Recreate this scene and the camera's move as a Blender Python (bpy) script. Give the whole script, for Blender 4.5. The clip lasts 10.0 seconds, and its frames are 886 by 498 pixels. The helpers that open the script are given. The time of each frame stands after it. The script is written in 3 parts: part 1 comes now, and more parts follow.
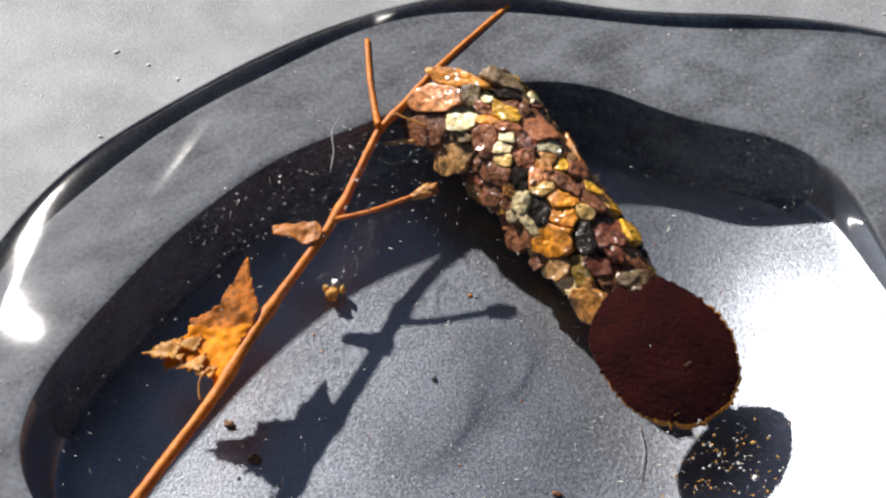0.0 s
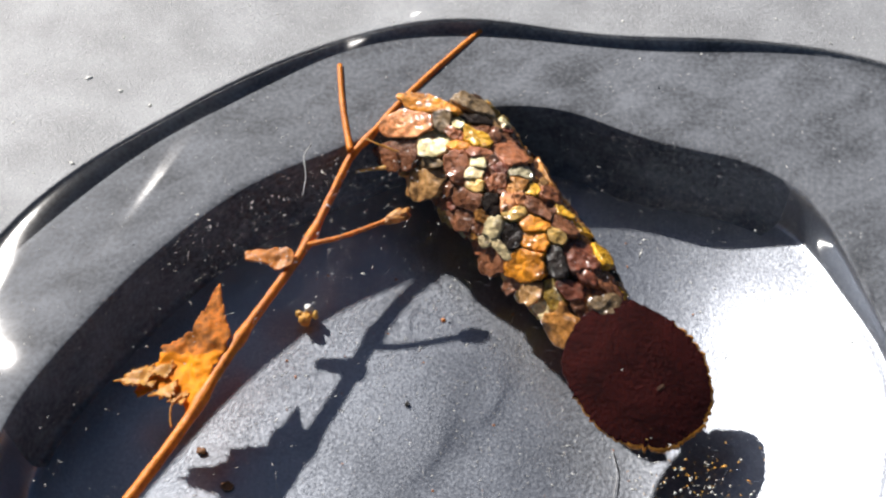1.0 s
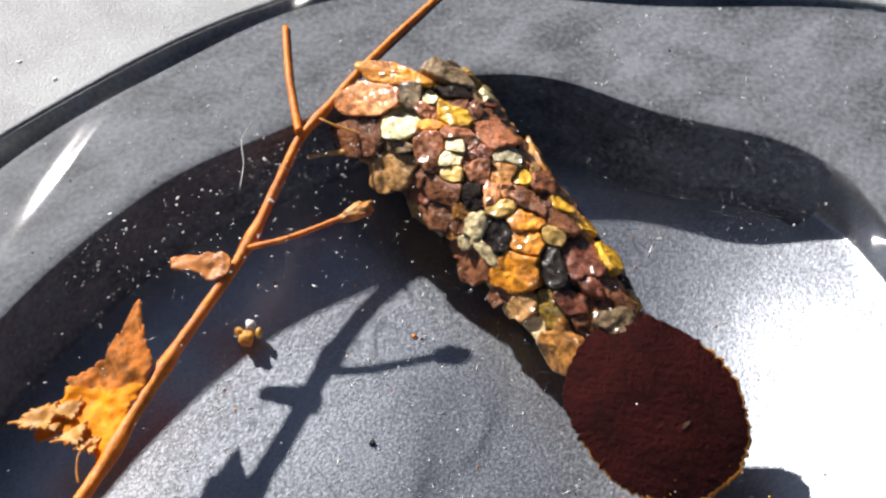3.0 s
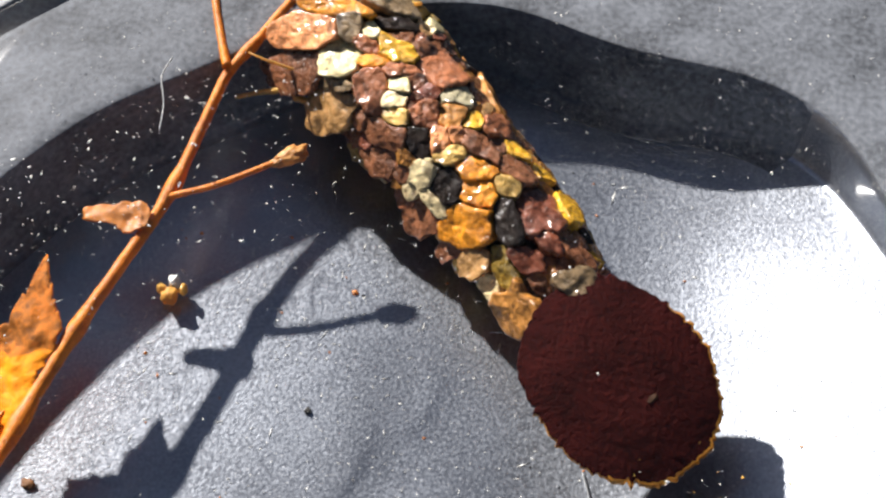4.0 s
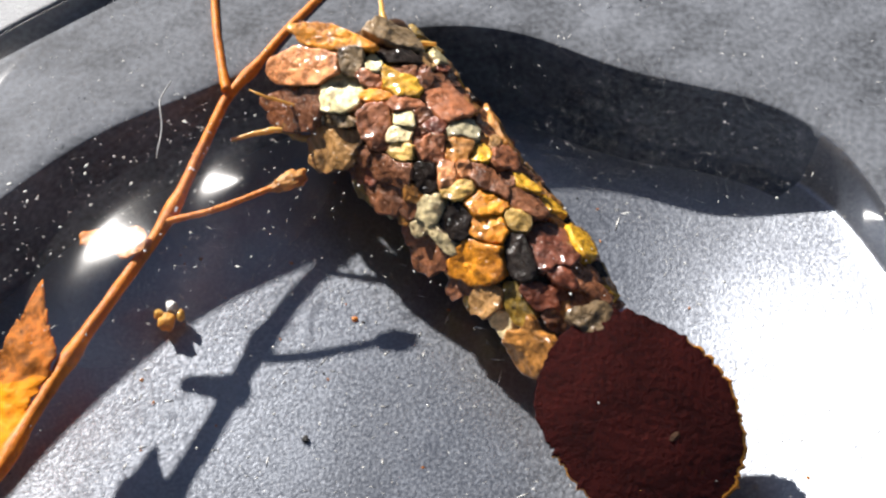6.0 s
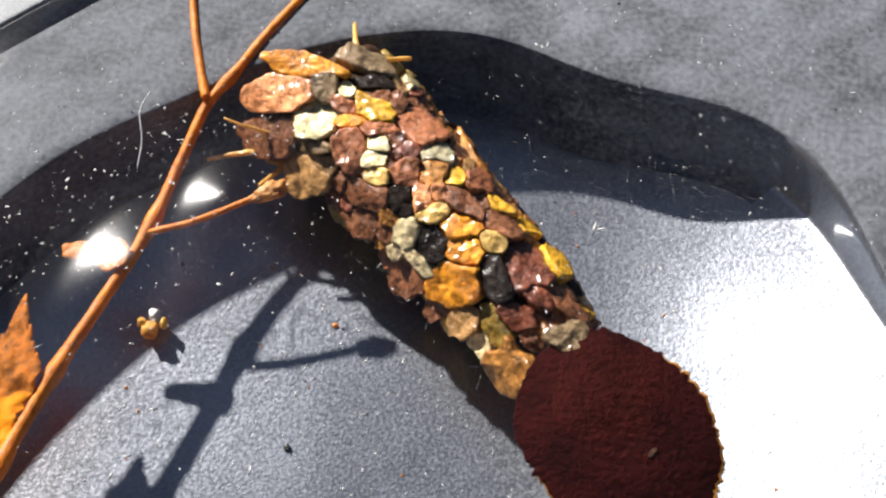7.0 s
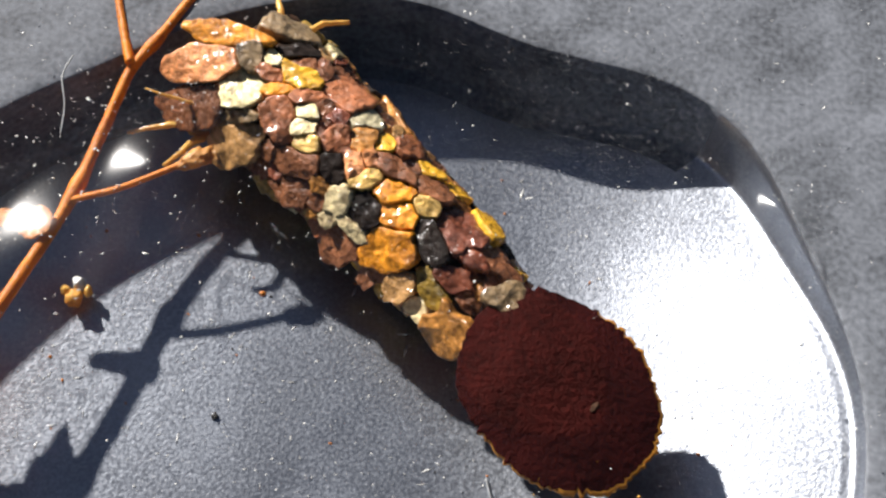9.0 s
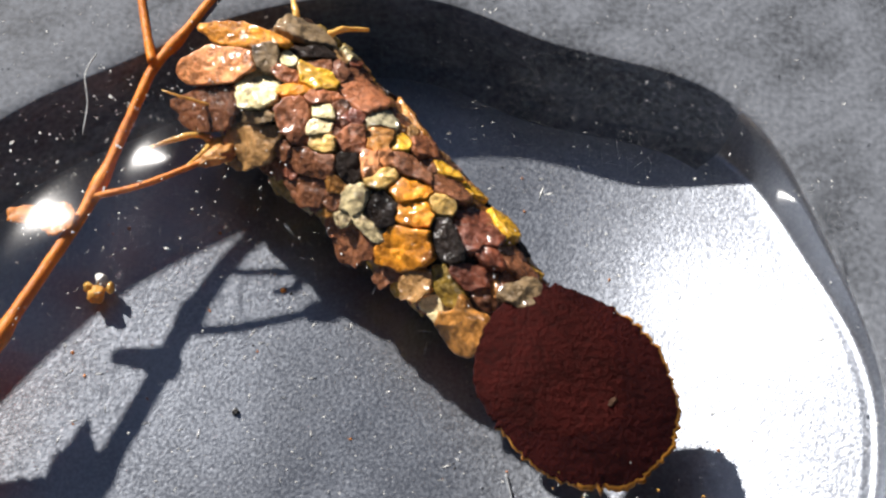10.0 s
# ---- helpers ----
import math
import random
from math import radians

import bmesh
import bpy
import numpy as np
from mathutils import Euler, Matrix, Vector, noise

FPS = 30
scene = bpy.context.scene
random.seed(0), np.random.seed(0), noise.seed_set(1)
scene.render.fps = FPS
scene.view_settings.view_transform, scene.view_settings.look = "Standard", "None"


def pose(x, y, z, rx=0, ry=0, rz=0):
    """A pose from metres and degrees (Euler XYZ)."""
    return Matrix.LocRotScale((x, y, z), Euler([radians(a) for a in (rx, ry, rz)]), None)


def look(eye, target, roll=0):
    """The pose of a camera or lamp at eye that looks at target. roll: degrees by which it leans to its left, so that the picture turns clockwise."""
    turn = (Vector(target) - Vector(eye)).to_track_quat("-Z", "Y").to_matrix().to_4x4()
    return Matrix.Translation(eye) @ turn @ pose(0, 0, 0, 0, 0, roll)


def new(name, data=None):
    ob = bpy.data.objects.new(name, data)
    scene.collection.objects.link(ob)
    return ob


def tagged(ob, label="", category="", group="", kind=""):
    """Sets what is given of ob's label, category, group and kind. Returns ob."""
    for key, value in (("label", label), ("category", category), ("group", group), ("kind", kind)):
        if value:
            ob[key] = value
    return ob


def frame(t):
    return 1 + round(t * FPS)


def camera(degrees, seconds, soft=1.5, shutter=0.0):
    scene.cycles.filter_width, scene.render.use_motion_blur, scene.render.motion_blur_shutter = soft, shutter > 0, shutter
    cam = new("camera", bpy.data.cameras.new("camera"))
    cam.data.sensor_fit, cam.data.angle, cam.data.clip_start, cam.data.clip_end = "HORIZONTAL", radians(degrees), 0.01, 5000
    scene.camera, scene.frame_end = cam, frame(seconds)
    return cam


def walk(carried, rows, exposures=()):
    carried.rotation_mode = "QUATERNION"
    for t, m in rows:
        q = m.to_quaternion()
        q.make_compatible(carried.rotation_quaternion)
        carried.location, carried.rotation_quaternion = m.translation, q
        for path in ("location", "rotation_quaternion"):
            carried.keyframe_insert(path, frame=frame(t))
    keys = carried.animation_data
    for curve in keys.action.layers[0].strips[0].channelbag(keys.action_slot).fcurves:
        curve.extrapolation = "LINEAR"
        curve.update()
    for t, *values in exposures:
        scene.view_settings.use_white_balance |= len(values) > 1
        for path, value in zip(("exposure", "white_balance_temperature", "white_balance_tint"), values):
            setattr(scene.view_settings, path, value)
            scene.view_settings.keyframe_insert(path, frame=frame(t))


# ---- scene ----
# One drawing unit is 0.65 mm: the case is about 10 mm long, the plate at its end 5 mm wide.
U = 0.00065
cam = camera(36.6, 10.0, soft=2.5)
PATH = [
    (0, (9.93, -39.224, 59.052), (9.602, -38.081, 57.445), -3.9),
    (0.5, (10.054, -39.008, 58.732), (9.741, -37.841, 57.139), -3.2),
    (1, (10.507, -38.829, 59.27), (10.197, -37.659, 57.677), -3.3),
    (1.5, (10.748, -38.87, 59.354), (10.444, -37.693, 57.767), -3.1),
    (2, (9.666, -36.035, 55.922), (9.379, -34.855, 54.333), -2.6),
    (2.2, (10.221, -34.587, 54.661), (9.909, -33.423, 53.065), -3.6),
    (3.3, (7.996, -27.82, 48.312), (7.748, -26.71, 46.667), -2.5),
    (3.5, (8.17, -26.43, 47.083), (7.919, -25.341, 45.425), -2.6),
    (4, (8.183, -25.909, 46.702), (7.999, -24.869, 45.003), -0.2),
    (4.5, (7.663, -26.101, 46.266), (7.49, -25.102, 44.542), 0.1),
    (5, (6.504, -28.362, 45.137), (6.297, -27.351, 43.424), -2.0),
    (5.5, (8.349, -27.272, 45.014), (8.152, -26.201, 43.336), -0.6),
    (6, (8.783, -25.42, 46.075), (8.567, -24.352, 44.397), -1.3),
    (7.3, (8.507, -22.146, 48.869), (8.364, -21.211, 47.107), 1.1),
    (7.5, (7.918, -22.046, 48.559), (7.813, -21.113, 46.793), 2.9),
    (8, (7.954, -21.909, 48.617), (7.84, -20.961, 46.859), 2.5),
    (8.5, (9.439, -21.136, 49.166), (9.3, -20.228, 47.389), 1.0),
    (9, (8.27, -22.065, 49.01), (8.219, -21.147, 47.234), 6.0),
    (9.5, (8.518, -22.868, 48.523), (8.44, -21.915, 46.767), 4.7),
    (10, (8.5, -22.739, 48.816), (8.412, -21.807, 47.049), 4.0),
]
walk(cam, [(t, look(Vector(eye) * U, Vector(target) * U, roll)) for t, eye, target, roll in PATH],
     [(0, 0.88), (1, 1.06), (2, 1.03), (3.5, 1.34), (4.2, 1.32), (5, 1.24), (6, 1.29), (7.5, 1.25), (10, 1.13)])

# ---- daylight ----
SUN_WAY = Vector((1.25, -1.04, -1.0)).normalized()
world = bpy.data.worlds.new("sky")
scene.world = world
world.use_nodes = True
wn = world.node_tree.nodes
sky = wn.new("ShaderNodeTexSky")
sky.sky_type = "NISHITA"
sky.sun_disc = False
sky.air_density = 0.7
sky.dust_density = 0.7
sky.ozone_density = 0.6
sky.sun_elevation = radians(31.5)
sky.sun_rotation = math.atan2(-SUN_WAY.x, -SUN_WAY.y)
world.node_tree.links.new(sky.outputs[0], wn["Background"].inputs[0])
wn["Background"].inputs[1].default_value = 0.0235
sun = new("sun", bpy.data.lights.new("sun", "SUN"))
sun.data.energy = 5.0
sun.data.angle = radians(1.4)
sun.data.color = (1.0, 0.95, 0.90)
sun.matrix_world = look(-SUN_WAY, (0, 0, 0))


# ---- materials ----
def material(name, colour, rough=0.4, dark=0.6, light=1.25, grain=4.0, stain=0.7, bump=0.25, depth=0.05, metal=0.0,
             spec=0.5, coat=0.0, thin_light=0.0, rugged=0.65, speck=0.0, speck_colour=(0.7, 0.7, 0.7), low=0.38, high=0.72,
             octaves=5, gloss_rough=0.12, film=0.0, patchy=0.11, streak=0.0):
    """A principled surface with stains and grain; grain and stain are features per drawing unit."""
    m = bpy.data.materials.new(name)
    m.use_nodes = True
    nt = m.node_tree
    n, link = nt.nodes, nt.links.new
    b = n["Principled BSDF"]
    co = n.new("ShaderNodeTexCoord")
    info = n.new("ShaderNodeObjectInfo")
    shift = n.new("ShaderNodeVectorMath")
    shift.operation = "MULTIPLY_ADD"
    link(info.outputs["Random"], shift.inputs[0])
    shift.inputs[1].default_value = (0.05, 0.03, 0.04)
    link(co.outputs["Object"], shift.inputs[2])
    big = n.new("ShaderNodeTexNoise")
    big.inputs["Scale"].default_value = stain / U
    big.inputs["Detail"].default_value = 4
    fine = n.new("ShaderNodeTexNoise")
    fine.inputs["Scale"].default_value = grain / U
    fine.inputs["Detail"].default_value = octaves
    fine.inputs["Roughness"].default_value = rugged
    for t in (big, fine):
        link(shift.outputs[0], t.inputs["Vector"])
    mixed = n.new("ShaderNodeMath")
    mixed.operation = "MULTIPLY_ADD"
    link(fine.outputs[0], mixed.inputs[0])
    mixed.inputs[1].default_value = 0.6
    half = n.new("ShaderNodeMath")
    half.operation = "MULTIPLY"
    link(big.outputs[0], half.inputs[0])
    half.inputs[1].default_value = 0.5
    link(half.outputs[0], mixed.inputs[2])
    spread = mixed.outputs[0]
    if streak:
        spin = n.new("ShaderNodeVectorRotate")
        spin.rotation_type = "Z_AXIS"
        spin.inputs["Angle"].default_value = radians(-42)
        link(shift.outputs[0], spin.inputs["Vector"])
        way = n.new("ShaderNodeMapping")
        way.inputs["Scale"].default_value = (0.45, 1.2, 1.0)
        link(spin.outputs[0], way.inputs[0])
        smear = n.new("ShaderNodeTexNoise")
        smear.inputs["Scale"].default_value = 0.55 / U
        smear.inputs["Detail"].default_value = 5
        smear.inputs["Distortion"].default_value = 0.6
        link(way.outputs[0], smear.inputs["Vector"])
        centred = n.new("ShaderNodeMath")
        centred.operation = "SUBTRACT"
        link(smear.outputs[0], centred.inputs[0])
        centred.inputs[1].default_value = 0.5
        joined = n.new("ShaderNodeMath")
        joined.operation = "MULTIPLY_ADD"
        link(centred.outputs[0], joined.inputs[0])
        joined.inputs[1].default_value = streak
        link(spread, joined.inputs[2])
        spread = joined.outputs[0]
    ramp = n.new("ShaderNodeValToRGB")
    ramp.color_ramp.elements[0].position = low
    ramp.color_ramp.elements[1].position = high
    ramp.color_ramp.elements[0].color = (*[c * dark for c in colour], 1)
    ramp.color_ramp.elements[1].color = (*[min(1.0, c * light) for c in colour], 1)
    link(spread, ramp.inputs[0])
    out = ramp.outputs[0]
    if speck:
        dots = n.new("ShaderNodeTexNoise")
        dots.inputs["Scale"].default_value = 12.0 / U
        dots.inputs["Detail"].default_value = 2
        link(shift.outputs[0], dots.inputs["Vector"])
        cut = n.new("ShaderNodeValToRGB")
        cut.color_ramp.elements[0].position = speck
        cut.color_ramp.elements[1].position = speck + 0.06
        link(dots.outputs[0], cut.inputs[0])
        both = n.new("ShaderNodeMix")
        both.data_type = "RGBA"
        link(cut.outputs[0], both.inputs[0])
        link(out, both.inputs[6])
        both.inputs[7].default_value = (*speck_colour, 1)
        out = both.outputs[2]
    link(out, b.inputs["Base Color"])
    b.inputs["Metallic"].default_value = metal
    b.inputs["Specular IOR Level"].default_value = spec
    b.inputs["Coat Weight"].default_value = coat
    b.inputs["Coat IOR"].default_value = 1.34
    b.inputs["Coat Roughness"].default_value = gloss_rough
    gloss = n.new("ShaderNodeMapRange")
    link(fine.outputs[0], gloss.inputs[0])
    gloss.inputs[1].default_value, gloss.inputs[2].default_value = 0.3, 0.7
    gloss.inputs[3].default_value, gloss.inputs[4].default_value = max(0.02, rough - patchy), min(1, rough + patchy)
    link(gloss.outputs[0], b.inputs["Roughness"])
    rel = n.new("ShaderNodeBump")
    rel.inputs["Strength"].default_value = bump
    rel.inputs["Distance"].default_value = depth * U
    link(fine.outputs[0], rel.inputs["Height"])
    link(rel.outputs[0], b.inputs["Normal"])
    if film:
        swell = n.new("ShaderNodeTexNoise")
        swell.inputs["Scale"].default_value = 1.5 / U
        swell.inputs["Detail"].default_value = 1.5
        link(shift.outputs[0], swell.inputs["Vector"])
        wet = n.new("ShaderNodeBump")
        wet.inputs["Strength"].default_value = 0.8
        wet.inputs["Distance"].default_value = film * U
        link(swell.outputs[0], wet.inputs["Height"])
        link(wet.outputs[0], b.inputs["Coat Normal"])
    if thin_light:
        thin = n.new("ShaderNodeBsdfTranslucent")
        link(out, thin.inputs[0])
        mix = n.new("ShaderNodeMixShader")
        mix.inputs[0].default_value = thin_light
        link(b.outputs[0], mix.inputs[1])
        link(thin.outputs[0], mix.inputs[2])
        link(mix.outputs[0], n["Material Output"].inputs[0])
    return m


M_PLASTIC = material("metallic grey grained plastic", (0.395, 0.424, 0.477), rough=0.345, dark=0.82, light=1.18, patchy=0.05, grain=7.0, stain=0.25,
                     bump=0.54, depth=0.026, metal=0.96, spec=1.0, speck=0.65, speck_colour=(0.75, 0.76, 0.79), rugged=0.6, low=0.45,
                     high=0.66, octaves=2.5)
# Also stands in for the shiny plastic on the shaded wall.
M_LEDGE_SHADE = material("matt wet grey plastic, ledge and shaded wall", (0.142, 0.152, 0.171), rough=0.6, dark=0.5, light=1.55, grain=4.0, stain=0.35, streak=0.4, rugged=0.5,
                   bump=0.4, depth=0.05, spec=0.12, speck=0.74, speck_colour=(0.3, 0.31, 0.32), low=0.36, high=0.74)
M_DRY = material("dry dusty plastic", (0.26, 0.27, 0.285), rough=0.6, dark=0.75, light=1.2, grain=7.0, stain=0.3, bump=0.5,
                 depth=0.12, spec=0.4, speck=0.66, speck_colour=(0.6, 0.6, 0.6), low=0.44, high=0.66)
STONE = {
    "orange": ((0.62, 0.19, 0.010), 0.34), "rust": ((0.25, 0.088, 0.036), 0.3), "umber": ((0.16, 0.062, 0.027), 0.28),
    "cream": ((0.57, 0.43, 0.22), 0.2), "clay": ((0.34, 0.145, 0.030), 0.32), "olive": ((0.20, 0.125, 0.016), 0.36),
    "ochre": ((0.57, 0.27, 0.020), 0.26), "moss": ((0.42, 0.26, 0.07), 0.3), "maroon": ((0.15, 0.044, 0.021), 0.26),
    "black": ((0.014, 0.010, 0.008), 0.2), "chalk": ((0.58, 0.41, 0.22), 0.3), "slate": ((0.15, 0.10, 0.05), 0.32),
    "peach": ((0.52, 0.20, 0.075), 0.3), "tan": ((0.30, 0.16, 0.055), 0.3), "grey": ((0.24, 0.21, 0.13), 0.26),
}
M_STONE = {k: material("wet %s stone" % k, c, rough=r, dark=0.4, light=2.0, grain=3.4, stain=0.9, bump=0.9, depth=0.16,
                       spec=0.06 if k == "black" else 0.25, coat=0.3 if k == "black" else 1.0, low=0.42, high=0.65,
                       gloss_rough=0.32 if k in ("cream", "chalk") else 0.17, film=0.6) for k, (c, r) in STONE.items()}
M_SILK = material("dark silk and mud", (0.045, 0.022, 0.012), rough=0.6, grain=3.0, bump=0.6, depth=0.2, spec=0.1)
M_PLATE = material("dark red-brown bark plate", (0.0235, 0.0034, 0.0027), rough=0.7, dark=0.5, light=1.8, grain=5.0, stain=0.6,
                   bump=0.9, depth=0.16, spec=0.04)
M_EDGE_GLOW = material("bark edge, amber glow painted in", (0.80, 0.36, 0.05), rough=0.4, grain=4, bump=0.4, thin_light=0.5)
M_TWIG = material("orange-brown stalk", (1.0, 0.25, 0.008), rough=0.5, dark=0.5, light=1.3, grain=3.0, stain=1.1, bump=0.8,
                  depth=0.08, thin_light=0.2)
M_LEAF = material("decayed orange leaf", (1.0, 0.29, 0.005), rough=0.6, dark=0.78, light=1.2, grain=3.2, stain=0.7, bump=0.6,
                  depth=0.12, spec=0.15, thin_light=0.1, low=0.42, high=0.62)
M_BROWN = material("brown leaf skin", (0.62, 0.21, 0.03), rough=0.6, dark=0.5, light=1.4, grain=3.2, stain=0.7, bump=0.6, depth=0.12,
                   spec=0.15, thin_light=0.4, low=0.44, high=0.62)
M_LACE = material("pale leaf lace", (0.95, 0.42, 0.08), rough=0.5, dark=0.5, light=1.3, grain=3.2, stain=1.2, bump=0.6, thin_light=0.4)
M_SCRAP = material("brown leaf scrap", (0.72, 0.26, 0.04), rough=0.5, grain=3, stain=1.0, bump=0.5, thin_light=0.3)
M_LEG = material("amber leg skin", (1.0, 0.52, 0.13), rough=0.2, grain=3, stain=1.4, dark=0.65, bump=0.2, thin_light=0.35)
M_BUD = material("dry red-orange bud", (1.0, 0.40, 0.11), rough=0.45, dark=0.4, light=1.3, grain=3.5, stain=1.6, bump=0.6, thin_light=0.3)
M_CRUMB = material("dull brown crumb", (0.22, 0.10, 0.04), rough=0.6, grain=3.5, stain=1.5, bump=0.6, spec=0.2)
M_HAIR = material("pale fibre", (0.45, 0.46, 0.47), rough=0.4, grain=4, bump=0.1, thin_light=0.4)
M_DUST = material("pale dust", (0.75, 0.74, 0.70), rough=0.35, grain=4, bump=0.3)
M_DIRT = material("black grit", (0.02, 0.018, 0.016), rough=0.5, grain=4, bump=0.3)


def water_material(name, clearness, rough):
    """A clear surface: it lets light through, a little dimmed, and mirrors by its slope to the eye."""
    m = bpy.data.materials.new(name)
    m.use_nodes = True
    n, link = m.node_tree.nodes, m.node_tree.links.new
    n.remove(n["Principled BSDF"])
    clear = n.new("ShaderNodeBsdfTransparent")
    clear.inputs[0].default_value = (clearness, clearness, clearness, 1)
    gloss = n.new("ShaderNodeBsdfGlossy")
    gloss.inputs["Roughness"].default_value = rough
    co = n.new("ShaderNodeTexCoord")
    wave = n.new("ShaderNodeTexNoise")
    wave.inputs["Scale"].default_value = 0.5 / U
    wave.inputs["Detail"].default_value = 2
    link(co.outputs["Object"], wave.inputs["Vector"])
    rel = n.new("ShaderNodeBump")
    rel.inputs["Strength"].default_value = 0.3
    rel.inputs["Distance"].default_value = 0.05 * U
    link(wave.outputs[0], rel.inputs["Height"])
    slant = n.new("ShaderNodeLayerWeight")
    slant.inputs[0].default_value = 0.5
    for s in (gloss.inputs["Normal"], slant.inputs["Normal"]):
        link(rel.outputs[0], s)
    power = n.new("ShaderNodeMath")
    power.operation = "POWER"
    link(slant.outputs["Facing"], power.inputs[0])
    power.inputs[1].default_value = 5.0
    share = n.new("ShaderNodeMath")
    share.operation = "MULTIPLY_ADD"
    link(power.outputs[0], share.inputs[0])
    share.inputs[1].default_value, share.inputs[2].default_value = 0.98, 0.02
    mix = n.new("ShaderNodeMixShader")
    link(share.outputs[0], mix.inputs[0])
    link(clear.outputs[0], mix.inputs[1])
    link(gloss.outputs[0], mix.inputs[2])
    link(mix.outputs[0], n["Material Output"].inputs[0])
    return m


M_WATER = water_material("clear water", 0.92, 0.12)
M_GLINT_WATER = water_material("clear water of a glint mound", 0.995, 0.2)


# ---- building helpers ----
def part(name, bm, mat, parent=None, label="", smooth=True):
    """Links a bmesh in drawing units as one mesh object, under a thing or a part."""
    me = bpy.data.meshes.new(name)
    bm.to_mesh(me)
    bm.free()
    me.transform(Matrix.Scale(U, 4))
    for p in me.polygons:
        p.use_smooth = smooth
    for m in mat if isinstance(mat, (list, tuple)) else [mat]:
        me.materials.append(m)
    ob = new(name, me)
    ob.parent = parent
    return tagged(ob, label)


def empty(name, x=0.0, y=0.0, z=0.0):
    ob = new(name)
    ob.empty_display_size = U
    ob.location = Vector((x, y, z)) * U
    return ob


def harmonics(coefficients, a):
    r = coefficients[0]
    for k in range(1, (len(coefficients) + 1) // 2):
        r = r + coefficients[2 * k - 1] * np.cos(k * a) + coefficients[2 * k] * np.sin(k * a)
    return r


def smoothstep(e0, e1, x):
    t = np.clip((x - e0) / (e1 - e0), 0, 1)
    return t * t * (3 - 2 * t)


def spline(points, steps):
    """A smooth line through points (Catmull-Rom)."""
    p = [Vector(points[0]) * 2 - Vector(points[1])] + [Vector(q) for q in points] + [Vector(points[-1]) * 2 - Vector(points[-2])]
    line = []
    for i in range(1, len(p) - 2):
        for k in range(steps):
            t = k / steps
            line.append(0.5 * (2 * p[i] + (p[i + 1] - p[i - 1]) * t + (2 * p[i - 1] - 5 * p[i] + 4 * p[i + 1] - p[i + 2]) * t * t
                               + (3 * p[i] - p[i - 1] - 3 * p[i + 1] + p[i + 2]) * t ** 3))
    return line + [p[-2]]


def rod(points, radius, steps=6, sides=10, rough=0.06, seed=0, knots=()):
    """A bmesh tube along a spline; radius(t) from 0 to 1, with an uneven skin and swellings at knots."""
    bm = bmesh.new()
    line = spline(points, steps)
    rings = []
    for i, c in enumerate(line):
        t = i / (len(line) - 1)
        way = (line[min(i + 1, len(line) - 1)] - line[max(i - 1, 0)]).normalized()
        side = way.cross(Vector((0.12, 0.31, 0.94))).normalized()
        up = side.cross(way)
        r = radius(t) * (1 + sum(0.35 * math.exp(-((t - k) / 0.018) ** 2) for k in knots))
        ring = []
        for k in range(sides):
            a = 2 * math.pi * k / sides
            q = r * (1 + rough * 2 * noise.noise(Vector((math.cos(a) * 1.3 + seed, math.sin(a) * 1.3, t * len(line) * 0.45))))
            ring.append(bm.verts.new(c + q * (math.cos(a) * side + math.sin(a) * up)))
        rings.append(ring)
    for a, b in zip(rings, rings[1:]):
        for k in range(sides):
            bm.faces.new((a[k], a[(k + 1) % sides], b[(k + 1) % sides], b[k]))
    bm.faces.new(rings[0][::-1])
    bm.faces.new(rings[-1])
    return bm


# ---- the dish and its water ----
CENTRE = (2.1, -5.35)
RIM = [18.91, 0.97, -1.17, 1.23, 1.42, -0.01, -0.74, -0.23, 0.42, 0.01, -0.11, -0.27, -0.07, 0.2, -0.13, 0.02, -0.02, 0.11, 0.1, -0.03, 0.01, -0.09, 0.09]
SHORE = [26.02, 2.42, -0.15, 1.81, 2.04, -0.19, 0.31, -0.77, 0.34, -0.65, -0.22, 0.0, -0.38, 0.04, -0.16]
LEDGE, LEVEL = 4.55, 5.55
TWIG = [(-1.08, 18.76), (-2.98, 15.26), (-4.78, 11.56), (-5.78, 9.06), (-6.58, 7.26), (-6.98, 4.66), (-7.48, 1.16), (-8.28, -2.04), (-9.08, -4.94),
        (-9.68, -7.54), (-10.28, -10.44), (-11.48, -14.44), (-12.28, -17.14)]


def step(a):
    """The height of the shore over the ledge, added so its shade draws the dark waterline; uneven round the hollow."""
    return 0.46 + 0.12 * np.cos(a - 2.6) + 0.1 * np.sin(5 * a) + 0.07 * np.sin(11 * a + 1)


def polar_grid(name, radii, spokes, height, mat):
    """A sheet of rings round CENTRE; radii(a) gives the rings at an angle, height(x, y, ring, a) the z."""
    a = np.linspace(0, 2 * np.pi, spokes, endpoint=False)
    rs = radii(a)
    x = CENTRE[0] + rs * np.cos(a)
    y = CENTRE[1] + rs * np.sin(a)
    z = height(x, y, rs, a)
    v = np.stack([x, y, z], -1).reshape(-1, 3)
    v = np.vstack([v, [[CENTRE[0], CENTRE[1], float(height(np.array([[CENTRE[0]]]), np.array([[CENTRE[1]]]), np.array([[0.0]]), a[:1])[0, 0])]]])
    n = len(rs)
    faces = []
    for i in range(n - 1):
        for k in range(spokes):
            k2 = (k + 1) % spokes
            faces.append((i * spokes + k, (i + 1) * spokes + k, (i + 1) * spokes + k2, i * spokes + k2))
    faces += [(n * spokes, k, (k + 1) % spokes) for k in range(spokes)]
    me = bpy.data.meshes.new(name)
    me.from_pydata((v * U).tolist(), [], faces)
    for p in me.polygons:
        p.use_smooth = True
    me.materials.append(mat)
    return new(name, me)


